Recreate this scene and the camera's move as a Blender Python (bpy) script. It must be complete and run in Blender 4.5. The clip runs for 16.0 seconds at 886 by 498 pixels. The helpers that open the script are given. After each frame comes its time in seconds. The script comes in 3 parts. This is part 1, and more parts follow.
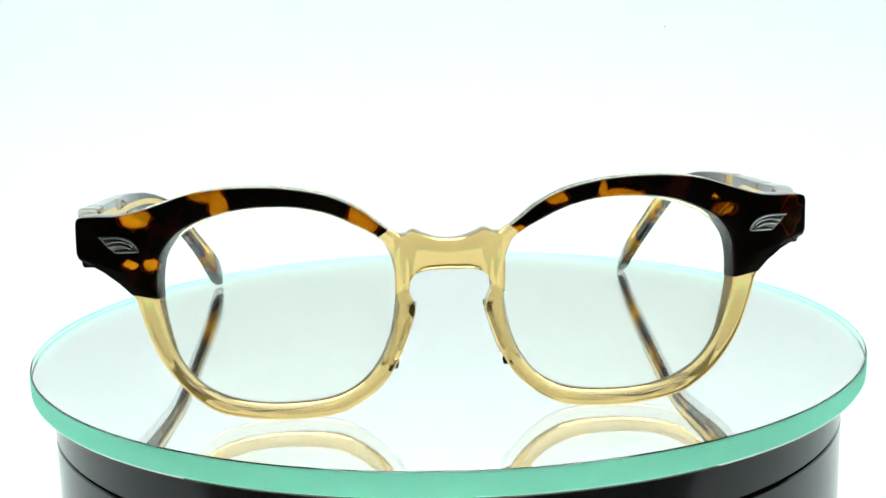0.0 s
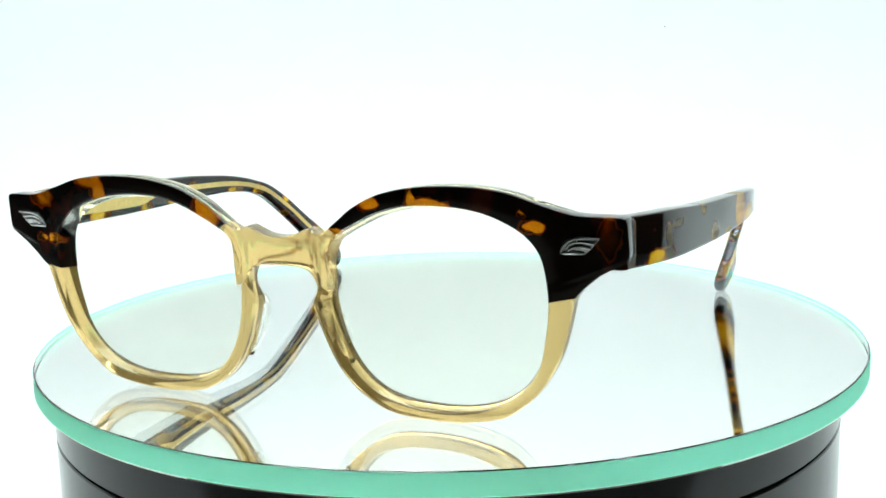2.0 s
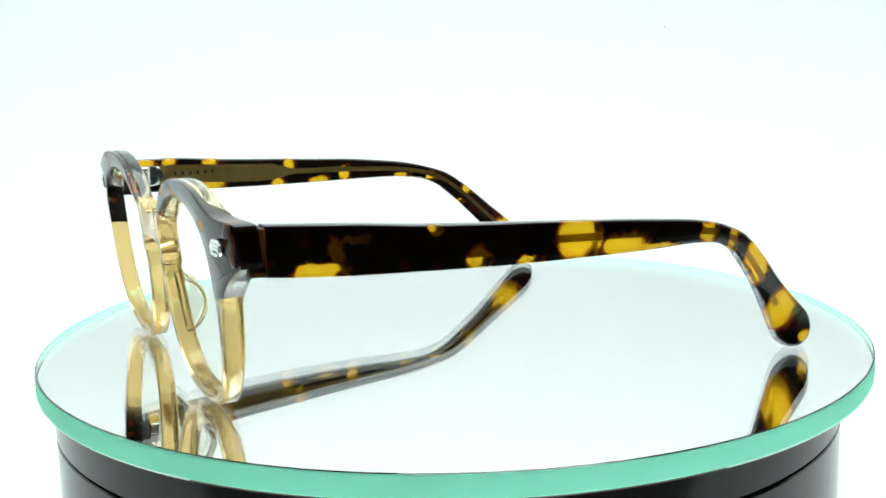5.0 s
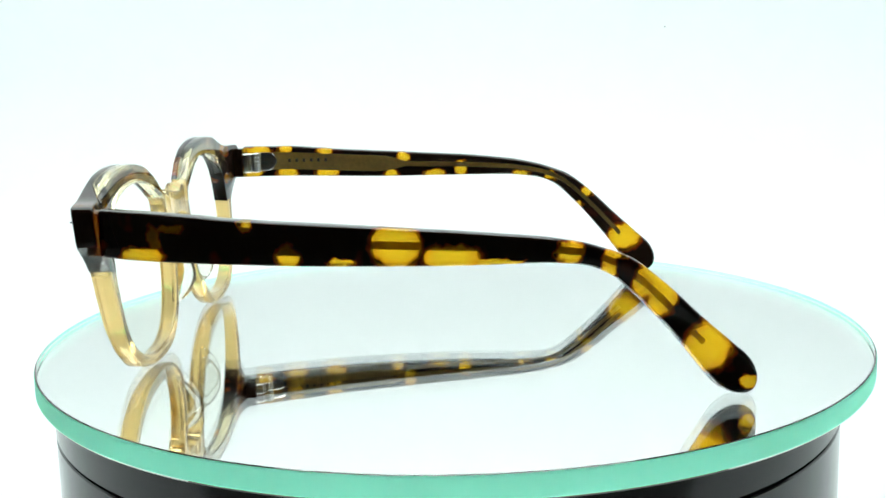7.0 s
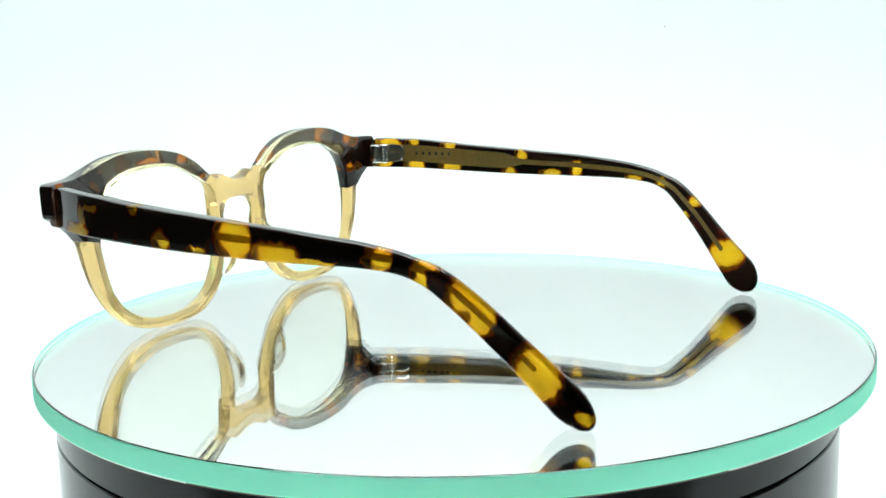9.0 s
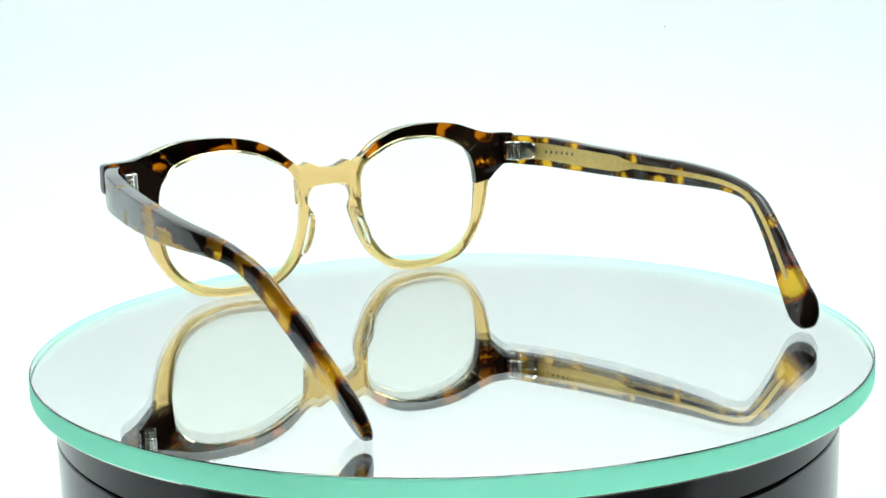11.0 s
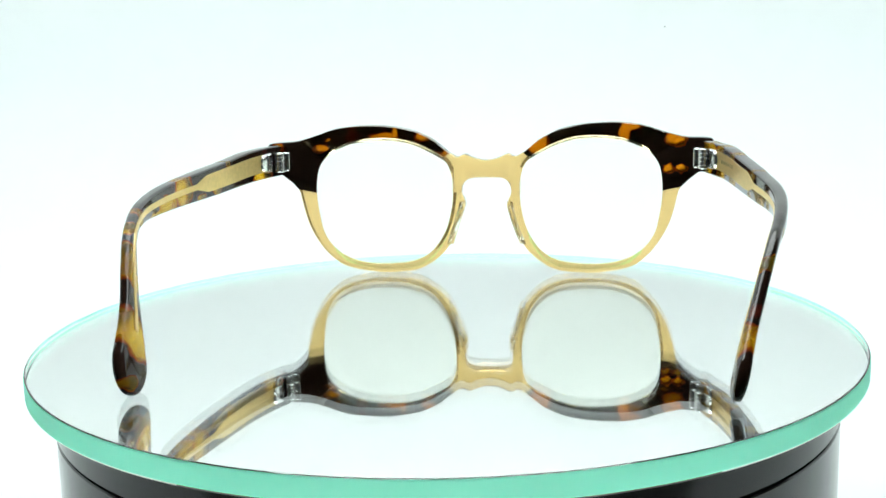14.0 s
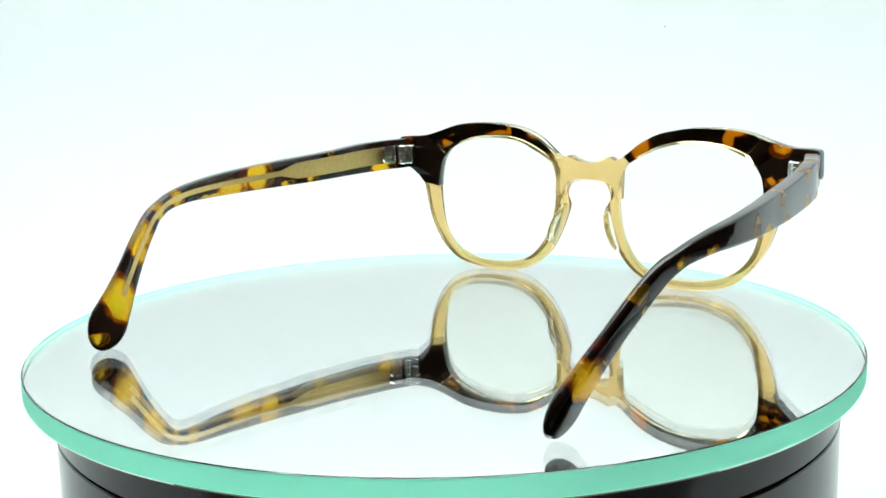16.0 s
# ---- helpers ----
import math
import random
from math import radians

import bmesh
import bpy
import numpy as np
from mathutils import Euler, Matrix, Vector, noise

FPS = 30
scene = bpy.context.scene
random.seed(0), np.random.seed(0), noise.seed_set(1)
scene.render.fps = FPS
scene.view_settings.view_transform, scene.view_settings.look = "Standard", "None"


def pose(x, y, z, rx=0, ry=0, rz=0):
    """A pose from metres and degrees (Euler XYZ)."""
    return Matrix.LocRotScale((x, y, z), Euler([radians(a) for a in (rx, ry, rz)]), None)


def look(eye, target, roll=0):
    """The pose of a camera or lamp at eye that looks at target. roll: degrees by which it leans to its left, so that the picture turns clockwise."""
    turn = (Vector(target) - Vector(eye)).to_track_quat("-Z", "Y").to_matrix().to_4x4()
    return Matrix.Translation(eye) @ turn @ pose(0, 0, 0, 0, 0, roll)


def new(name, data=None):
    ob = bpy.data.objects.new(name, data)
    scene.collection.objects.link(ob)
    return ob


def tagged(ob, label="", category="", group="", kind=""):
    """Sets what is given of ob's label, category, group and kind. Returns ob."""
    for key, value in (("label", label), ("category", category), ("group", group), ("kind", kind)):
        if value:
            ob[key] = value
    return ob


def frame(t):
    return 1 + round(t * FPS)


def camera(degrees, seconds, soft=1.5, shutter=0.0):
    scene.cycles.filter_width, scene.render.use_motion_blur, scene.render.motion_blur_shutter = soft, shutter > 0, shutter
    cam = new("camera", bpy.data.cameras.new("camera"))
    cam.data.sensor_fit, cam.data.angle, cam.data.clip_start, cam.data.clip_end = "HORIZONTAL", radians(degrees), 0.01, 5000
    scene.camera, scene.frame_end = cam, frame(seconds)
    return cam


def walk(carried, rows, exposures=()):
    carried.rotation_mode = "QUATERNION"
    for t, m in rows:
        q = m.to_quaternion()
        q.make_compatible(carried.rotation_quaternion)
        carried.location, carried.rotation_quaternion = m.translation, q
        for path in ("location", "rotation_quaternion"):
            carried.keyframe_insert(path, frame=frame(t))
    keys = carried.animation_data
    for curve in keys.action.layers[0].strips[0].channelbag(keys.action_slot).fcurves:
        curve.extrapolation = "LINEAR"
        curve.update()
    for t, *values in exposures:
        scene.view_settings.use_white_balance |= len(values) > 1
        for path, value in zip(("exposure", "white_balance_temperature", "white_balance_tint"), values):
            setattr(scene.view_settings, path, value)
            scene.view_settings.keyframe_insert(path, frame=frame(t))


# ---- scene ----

# ---- camera: fixed on a stand in front of the light tent ----
cam = camera(42.975, 16.0, soft=1.6)
EYE = Vector((0.0, -0.280, 0.0714))
PITCH, YAW, ROLL = radians(-10.416), radians(0.119), -1.404
AHEAD = Vector((-math.sin(YAW) * math.cos(PITCH), math.cos(YAW) * math.cos(PITCH), math.sin(PITCH)))
STAND = look(EYE, EYE + AHEAD, ROLL)
walk(cam, [(0.0, STAND), (16.0, STAND)], exposures=[(0.0, 0.0), (8.0, -0.01), (12.0, -0.05), (16.0, -0.06)])

SPIN = 13.69           # degrees a second, clockwise seen from above
MM = 0.001

# ---- light: the panel in the roof of the tent, and a dim room around it ----
world = bpy.data.worlds.new("room_air")
scene.world = world
world.use_nodes = True
world.node_tree.nodes["Background"].inputs[0].default_value = (0.5, 0.55, 0.6, 1)
world.node_tree.nodes["Background"].inputs[1].default_value = 0.02
PANEL_POWER = 6.15


# ---- materials ----
def mat(name):
    m = bpy.data.materials.new(name)
    m.use_nodes = True
    return m, m.node_tree, m.node_tree.nodes["Principled BSDF"]


def put(shader, **values):
    for key, value in values.items():
        shader.inputs[key.replace("_", " ")].default_value = value


def link(tree, a, b):
    tree.links.new(a, b)


def grain(tree, shader, scale, strength, distance=0.0002, detail=4.0):
    """A fine relief of noise, in object space."""
    co = tree.nodes.new("ShaderNodeTexCoord")
    tex = tree.nodes.new("ShaderNodeTexNoise")
    tex.inputs["Scale"].default_value, tex.inputs["Detail"].default_value = scale, detail
    bump = tree.nodes.new("ShaderNodeBump")
    bump.inputs["Strength"].default_value, bump.inputs["Distance"].default_value = strength, distance
    link(tree, co.outputs["Object"], tex.inputs["Vector"])
    link(tree, tex.outputs["Fac"], bump.inputs["Height"])
    link(tree, bump.outputs["Normal"], shader.inputs["Normal"])
    return tex


def vary(tree, tex, target, low, high, a=0.35, b=0.65):
    """The noise drives an input between two values or colours."""
    ramp = tree.nodes.new("ShaderNodeValToRGB")
    ramp.color_ramp.elements[0].position, ramp.color_ramp.elements[1].position = a, b
    as_rgba = lambda v: (*v, 1) if isinstance(v, tuple) else (v, v, v, 1)
    ramp.color_ramp.elements[0].color, ramp.color_ramp.elements[1].color = as_rgba(low), as_rgba(high)
    link(tree, tex.outputs["Fac"], ramp.inputs["Fac"])
    link(tree, ramp.outputs["Color"], target)


def plain(name, color, rough, metal=0.0, relief=(900.0, 0.05), spread=0.06):
    m, tree, s = mat(name)
    put(s, Roughness=rough, Metallic=metal)
    tex = grain(tree, s, relief[0], relief[1])
    vary(tree, tex, s.inputs["Base Color"], tuple(c * (1 - spread) for c in color), tuple(min(1, c * (1 + spread)) for c in color))
    return m


def clear(name, color, rough=0.01, ior=1.49, relief=(300.0, 0.02)):
    m, tree, s = mat(name)
    put(s, Base_Color=(*color, 1), Roughness=rough, IOR=ior, Transmission_Weight=1.0)
    if relief:
        grain(tree, s, *relief, distance=0.0004)
    return m


def cloudy(m, share, color):
    """Part of the light scatters through the body of the plastic."""
    tree = m.node_tree
    glow = tree.nodes.new("ShaderNodeBsdfTranslucent")
    glow.inputs["Color"].default_value = (*color, 1)
    blend = tree.nodes.new("ShaderNodeMixShader")
    blend.inputs[0].default_value = share
    link(tree, tree.nodes["Principled BSDF"].outputs[0], blend.inputs[1])
    link(tree, glow.outputs[0], blend.inputs[2])
    link(tree, blend.outputs[0], tree.nodes["Material Output"].inputs["Surface"])
    return m


def tortoise(name, spots, plane, amber=(1.0, 0.62, 0.024)):
    """Polished dark acetate with amber clouds. spots: centre and half sizes in mm, in the plane 'xz' or 'yz'."""
    m, tree, s = mat(name)
    co = tree.nodes.new("ShaderNodeTexCoord")
    wob = tree.nodes.new("ShaderNodeTexNoise")
    wob.inputs["Scale"].default_value, wob.inputs["Detail"].default_value = 420.0, 3.0
    link(tree, co.outputs["Object"], wob.inputs["Vector"])
    off = tree.nodes.new("ShaderNodeVectorMath")
    off.operation = "MULTIPLY_ADD"
    off.inputs[1].default_value, off.inputs[2].default_value = (0.0028,) * 3, (-0.0014,) * 3
    link(tree, wob.outputs["Color"], off.inputs[0])
    add = tree.nodes.new("ShaderNodeVectorMath")
    link(tree, co.outputs["Object"], add.inputs[0])
    link(tree, off.outputs[0], add.inputs[1])
    nearest = None
    for u, v, ru, rv in spots:
        centre = (u * MM, 0, v * MM) if plane == "xz" else (0, u * MM, v * MM)
        size = (1000 / ru, 0, 1000 / rv) if plane == "xz" else (0, 1000 / ru, 1000 / rv)
        d = tree.nodes.new("ShaderNodeVectorMath")
        d.operation = "MULTIPLY_ADD"
        d.inputs[1].default_value = size
        d.inputs[2].default_value = tuple(-c * k for c, k in zip(centre, size))
        link(tree, add.outputs[0], d.inputs[0])
        far = tree.nodes.new("ShaderNodeVectorMath")
        far.operation = "LENGTH"
        link(tree, d.outputs[0], far.inputs[0])
        out = far.outputs["Value"]
        if nearest is not None:
            least = tree.nodes.new("ShaderNodeMath")
            least.operation = "MINIMUM"
            link(tree, nearest, least.inputs[0])
            link(tree, out, least.inputs[1])
            out = least.outputs[0]
        nearest = out
    hue = tree.nodes.new("ShaderNodeValToRGB")
    hue.color_ramp.elements[0].position, hue.color_ramp.elements[0].color = 0.30, (*amber, 1)
    hue.color_ramp.elements[1].position, hue.color_ramp.elements[1].color = 0.65, (0.026, 0.013, 0.009, 1)
    for p, c in ((0.49, (amber[0] * 0.9, amber[1] * 0.72, amber[2] * 0.5, 1)), (0.57, (0.30, 0.05, 0.006, 1))):
        e = hue.color_ramp.elements.new(p)
        e.color = c
    half = tree.nodes.new("ShaderNodeMath")
    half.operation = "MULTIPLY"
    half.inputs[1].default_value = 0.5
    link(tree, nearest, half.inputs[0])
    link(tree, half.outputs[0], hue.inputs["Fac"])
    deep = tree.nodes.new("ShaderNodeTexNoise")
    deep.inputs["Scale"].default_value, deep.inputs["Detail"].default_value = 130.0, 2.0
    link(tree, co.outputs["Object"], deep.inputs["Vector"])
    red = tree.nodes.new("ShaderNodeValToRGB")
    red.color_ramp.elements[0].position, red.color_ramp.elements[0].color = 0.56, (0, 0, 0, 1)
    red.color_ramp.elements[1].position, red.color_ramp.elements[1].color = 0.74, (0.10, 0.017, 0.006, 1)
    link(tree, deep.outputs["Fac"], red.inputs["Fac"])
    most = tree.nodes.new("ShaderNodeMixRGB")
    most.blend_type, most.inputs[0].default_value = "LIGHTEN", 1.0
    link(tree, hue.outputs["Color"], most.inputs[1])
    link(tree, red.outputs["Color"], most.inputs[2])
    link(tree, most.outputs[0], s.inputs["Base Color"])
    thin = tree.nodes.new("ShaderNodeValToRGB")
    thin.color_ramp.elements[0].position, thin.color_ramp.elements[0].color = 0.50, (0.9, 0.9, 0.9, 1)
    thin.color_ramp.elements[1].position, thin.color_ramp.elements[1].color = 0.585, (0, 0, 0, 1)
    link(tree, half.outputs[0], thin.inputs["Fac"])
    link(tree, thin.outputs["Color"], s.inputs["Transmission Weight"])
    gloss = tree.nodes.new("ShaderNodeMapRange")
    gloss.inputs["To Min"].default_value, gloss.inputs["To Max"].default_value = 0.06, 0.22
    link(tree, thin.outputs["Color"], gloss.inputs["Value"])
    link(tree, gloss.outputs[0], s.inputs["Roughness"])
    put(s, IOR=1.49)
    glow = tree.nodes.new("ShaderNodeBsdfTranslucent")
    link(tree, hue.outputs["Color"], glow.inputs["Color"])
    share = tree.nodes.new("ShaderNodeMath")
    share.operation = "MULTIPLY"
    share.inputs[1].default_value = 0.22
    link(tree, thin.outputs["Color"], share.inputs[0])
    blend = tree.nodes.new("ShaderNodeMixShader")
    link(tree, share.outputs[0], blend.inputs[0])
    link(tree, s.outputs[0], blend.inputs[1])
    link(tree, glow.outputs[0], blend.inputs[2])
    link(tree, blend.outputs[0], tree.nodes["Material Output"].inputs["Surface"])
    return m


FRONT_SPOTS = ((-15.8, 39.1, 2.9, 3.2), (-42.3, 42.4, 1.5, 2.8), (-44.6, 43.9, 3.0, 1.1), (-57.6, 40.2, 2.8, 1.8),
               (-59.4, 31.6, 1.6, 1.0), (-55.6, 31.4, 1.5, 1.2), (32.3, 41.8, 3.8, 1.2), (28.9, 43.0, 0.9, 1.4),
               (20.2, 41.6, 2.1, 1.3), (52.2, 38.6, 2.2, 1.1), (14.6, 36.0, 3.2, 0.7), (65.6, 36.8, 1.7, 3.4), (50.5, 40.7, 0.7, 0.5))
RIGHT_SPOTS = ((14.4, 31.0, 4.2, 1.6), (17.2, 34.3, 1.1, 2.6), (20.3, 36.3, 2.6, 0.8), (35.3, 37.3, 1.2, 1.1), (43.5, 31.0, 2.4, 2.0),
               (53.6, 30.0, 2.4, 0.8), (64.1, 33.2, 4.4, 4.0), (74.5, 30.8, 5.0, 2.3), (83.0, 29.8, 4.5, 0.5), (96.6, 30.9, 2.4, 1.9),
               (104.2, 28.0, 1.5, 3.2), (106.8, 31.0, 2.6, 1.6), (112.8, 24.4, 3.6, 3.6), (114.8, 20.8, 2.9, 3.6), (124.6, 10.0, 4.4, 5.2), (133.2, 2.0, 1.8, 1.4))
LEFT_SPOTS = ((9.0, 38.4, 4.2, 1.2), (17.5, 38.2, 2.2, 1.2), (29.7, 37.2, 2.2, 1.6), (54.5, 35.2, 1.7, 1.7), (7.0, 31.6, 3.4, 1.4),
              (18.0, 30.8, 3.4, 1.6), (30.4, 30.6, 3.4, 1.6), (50.8, 29.8, 2.2, 1.9), (64.5, 29.8, 3.0, 1.3), (73.0, 31.4, 1.8, 2.4),
              (92.0, 29.3, 2.6, 1.1), (101.5, 28.6, 1.6, 1.3), (112.4, 23.4, 1.8, 1.6), (109.8, 19.8, 1.3, 1.2), (123.3, 9.6, 4.6, 3.6))
BROW = tortoise("tortoise_front", [(x, 1.012 * z, a, b) for x, z, a, b in FRONT_SPOTS], "xz", (0.82, 0.31, 0.007))
raise_spots = lambda spots: [(y, z + (0.8 if y < 118 else 0.6), a, b) for y, z, a, b in spots]
TEMPLE_R = tortoise("tortoise_temple_a", raise_spots(RIGHT_SPOTS), "yz")
TEMPLE_L = tortoise("tortoise_temple_b", [(y, z - (0.6 if 45 < y < 112 else 0.0), a, b) for y, z, a, b in raise_spots(LEFT_SPOTS)], "yz")
AMBER = cloudy(clear("champagne_acetate", (0.86, 0.61, 0.26), 0.12), 0.08, (0.95, 0.68, 0.28))
SMOKY = cloudy(clear("smoky_tortoise", (0.30, 0.11, 0.025), 0.12), 0.25, (0.30, 0.10, 0.02))
CLEAR = clear("clear_acetate", (0.85, 0.73, 0.46))
PAD = clear("clear_pad", (0.93, 0.92, 0.86))
LENS, _tree, _s = mat("coated_lens")
put(_s, Base_Color=(0.02, 0.02, 0.02, 1), Roughness=0.02)
_pass = _tree.nodes.new("ShaderNodeBsdfTransparent")
_pass.inputs["Color"].default_value = (0.992, 0.998, 0.972, 1)
_sheen = _tree.nodes.new("ShaderNodeBsdfGlossy")
_sheen.inputs["Roughness"].default_value = 0.01
_part = _tree.nodes.new("ShaderNodeMixShader")
_part.inputs[0].default_value = 0.015
link(_tree, _pass.outputs[0], _part.inputs[1])
link(_tree, _sheen.outputs[0], _part.inputs[2])
link(_tree, _part.outputs[0], _tree.nodes["Material Output"].inputs["Surface"])
STEEL = plain("polished_steel", (0.82, 0.82, 0.80), 0.14, 1.0)
CHROME = plain("chrome", (0.86, 0.86, 0.85), 0.16, 1.0)
CORE = plain("champagne_metal", (0.82, 0.60, 0.24), 0.36, 1.0)
INK = plain("engraving", (0.12, 0.09, 0.05), 0.5)
PLATE = clear("mirror_glass", (0.996, 1.0, 0.995), 0.0, 1.5, None)
SILVER = plain("silvering", (0.957, 0.966, 0.958), 0.0, 1.0, (900.0, 0.0), 0.01)
EDGE, _tree, _s = mat("green_glass_edge")
put(_s, Base_Color=(0.42, 0.92, 0.68, 1), Roughness=0.04, IOR=1.5, Transmission_Weight=1.0)
_tex = grain(_tree, _s, 500.0, 0.08)
_lit = _tree.nodes.new("ShaderNodeBsdfTranslucent")
vary(_tree, _tex, _lit.inputs["Color"], (0.42, 1.0, 0.74), (0.46, 1.0, 0.78))
_mix = _tree.nodes.new("ShaderNodeMixShader")
_mix.inputs[0].default_value = 0.9
link(_tree, _s.outputs[0], _mix.inputs[1])
link(_tree, _lit.outputs[0], _mix.inputs[2])
# Extra translucent lobe added to brighten the edge, for light guided inside the plate.
_boost = _tree.nodes.new("ShaderNodeBsdfTranslucent")
_boost.inputs["Color"].default_value = (0.10, 0.50, 0.37, 1)
_both = _tree.nodes.new("ShaderNodeAddShader")
link(_tree, _mix.outputs[0], _both.inputs[0])
link(_tree, _boost.outputs[0], _both.inputs[1])
link(_tree, _both.outputs[0], _tree.nodes["Material Output"].inputs["Surface"])
BLACK = plain("black_plastic", (0.012, 0.012, 0.013), 0.12, 0.0, (700.0, 0.03))
GROOVE = plain("black_rubber", (0.006, 0.006, 0.006), 0.6)
CLOTH = plain("white_sheet", (0.86, 0.885, 0.885), 0.9, 0.0, (60.0, 0.05), 0.006)
DUST = plain("grey_dust", (0.45, 0.47, 0.47), 0.9)
DARK = plain("dark_room", (0.22, 0.22, 0.21), 0.9)
PANEL, _tree, _s = mat("light_panel")
put(_s, Base_Color=(0.9, 0.9, 0.9, 1), Emission_Color=(0.905, 1.0, 0.985, 1), Emission_Strength=PANEL_POWER)


# ---- building ----
def mesh(name, bm, material, smooth=True, angle=35):
    bmesh.ops.recalc_face_normals(bm, faces=bm.faces)
    me = bpy.data.meshes.new(name)
    bm.to_mesh(me)
    bm.free()
    me.materials.append(material)
    if smooth:
        me.shade_smooth()
        me.set_sharp_from_angle(angle=radians(angle))
    return me


def part(name, bm, material, parent, label="", angle=35):
    ob = new(name, mesh(name, bm, material, True, angle))
    ob.parent = parent
    return tagged(ob, label)


def empty(name, *tags):
    return tagged(new(name), *tags)


def sweep(sections, closed_path=False):
    """A solid through a row of equal rings of points, in mm; capped unless the path closes."""
    bm = bmesh.new()
    rings = [[bm.verts.new(Vector(p) * MM) for p in ring] for ring in sections]
    n = len(rings[0])
    pairs = list(zip(rings, rings[1:])) + ([(rings[-1], rings[0])] if closed_path else [])
    for a, b in pairs:
        for i in range(n):
            bm.faces.new((a[i], a[(i + 1) % n], b[(i + 1) % n], b[i]))
    if not closed_path:
        bm.faces.new(rings[0])
        bm.faces.new(list(reversed(rings[-1])))
    return bm


def box(x0, x1, y0, y1, z0, z1, bevel=0.3, segments=2):
    bm = bmesh.new()
    m = Matrix.LocRotScale(Vector((x0 + x1, y0 + y1, z0 + z1)) * MM / 2, None, Vector((x1 - x0, y1 - y0, z1 - z0)) * MM)
    bmesh.ops.create_cube(bm, size=1, matrix=m)
    if bevel:
        bmesh.ops.bevel(bm, geom=bm.edges[:], offset=bevel * MM, segments=segments, affect="EDGES", profile=0.5)
    return bm


def lathe(profile, steps=128, cx=0.0, cy=0.0):
    """A turned solid from (radius, z) in metres, round (cx, cy)."""
    bm = bmesh.new()
    rings = []
    for i in range(steps):
        a = 2 * math.pi * i / steps
        rings.append([bm.verts.new((cx + r * math.cos(a), cy + r * math.sin(a), z)) for r, z in profile])
    for a, b in zip(rings, rings[1:] + rings[:1]):
        for i in range(len(profile) - 1):
            bm.faces.new((a[i], b[i], b[i + 1], a[i + 1]))
    bm.faces.new([r[0] for r in rings])
    bm.faces.new([r[-1] for r in reversed(rings)])
    return bm


def tube(points, radii, sides=8, flat=1.0):
    """A round bar along points in mm; flat squeezes it in y."""
    pts = [Vector(p) for p in points]
    rings = []
    for i, p in enumerate(pts):
        d = (pts[min(i + 1, len(pts) - 1)] - pts[max(i - 1, 0)]).normalized()
        side = Vector((0, 1, 0)) if abs(d.y) < 0.8 else Vector((1, 0, 0))
        up = d.cross(side).normalized()
        side = up.cross(d).normalized()
        r = radii[i]
        rings.append([p + (up * math.cos(k) + side * flat * math.sin(k)) * r for k in (2 * math.pi * j / sides for j in range(sides))])
    return sweep(rings)


def smooth_line(points, steps=8, closed=False):
    """Catmull-Rom through the points."""
    p = [np.array(q, float) for q in points]
    n = len(p)
    out = []
    for i in range(n if closed else n - 1):
        if closed:
            a, b, c, d = (p[(i + k - 1) % n] for k in range(4))
        else:
            a, b, c, d = p[max(i - 1, 0)], p[i], p[i + 1], p[min(i + 2, n - 1)]
        for k in range(steps):
            t = k / steps
            out.append(0.5 * (2 * b + (c - a) * t + (2 * a - 5 * b + 4 * c - d) * t * t + (3 * b - a - 3 * c + d) * t ** 3))
    if not closed:
        out.append(p[-1])
    return np.array(out)


# ---- the light tent and the dark room behind the camera ----
SIDE_Y = 0.045       # where the sides of the tent begin
FLOOR_Z, BACK_Y, FRONT_Y, HALF, ROOF_Z = -0.075, 0.42, -0.105, 0.36, 0.66


def sheet(name, points, x0, x1, thick, material, label):
    """A bent sheet: a line of (y, z) drawn out from x0 to x1, with thickness below it."""
    bm = bmesh.new()
    pts = [Vector((0, y, z)) for y, z in points]
    low = []
    for i, p in enumerate(pts):
        d = (pts[min(i + 1, len(pts) - 1)] - pts[max(i - 1, 0)]).normalized()
        low.append(p + Vector((0, d.z, -d.y)) * thick)
    loop = pts + low[::-1]
    rows = [[bm.verts.new((x, p.y, p.z)) for p in loop] for x in (x0, x1)]
    n = len(loop)
    for i in range(n):
        bm.faces.new((rows[0][i], rows[0][(i + 1) % n], rows[1][(i + 1) % n], rows[1][i]))
    k = len(pts)
    for row in rows:
        for i in range(k - 1):
            bm.faces.new((row[i], row[i + 1], row[2 * k - 2 - i], row[2 * k - 1 - i]))
    ob = new(name, mesh(name, bm, material))
    return tagged(ob, label, "backdrop", "", "structure")


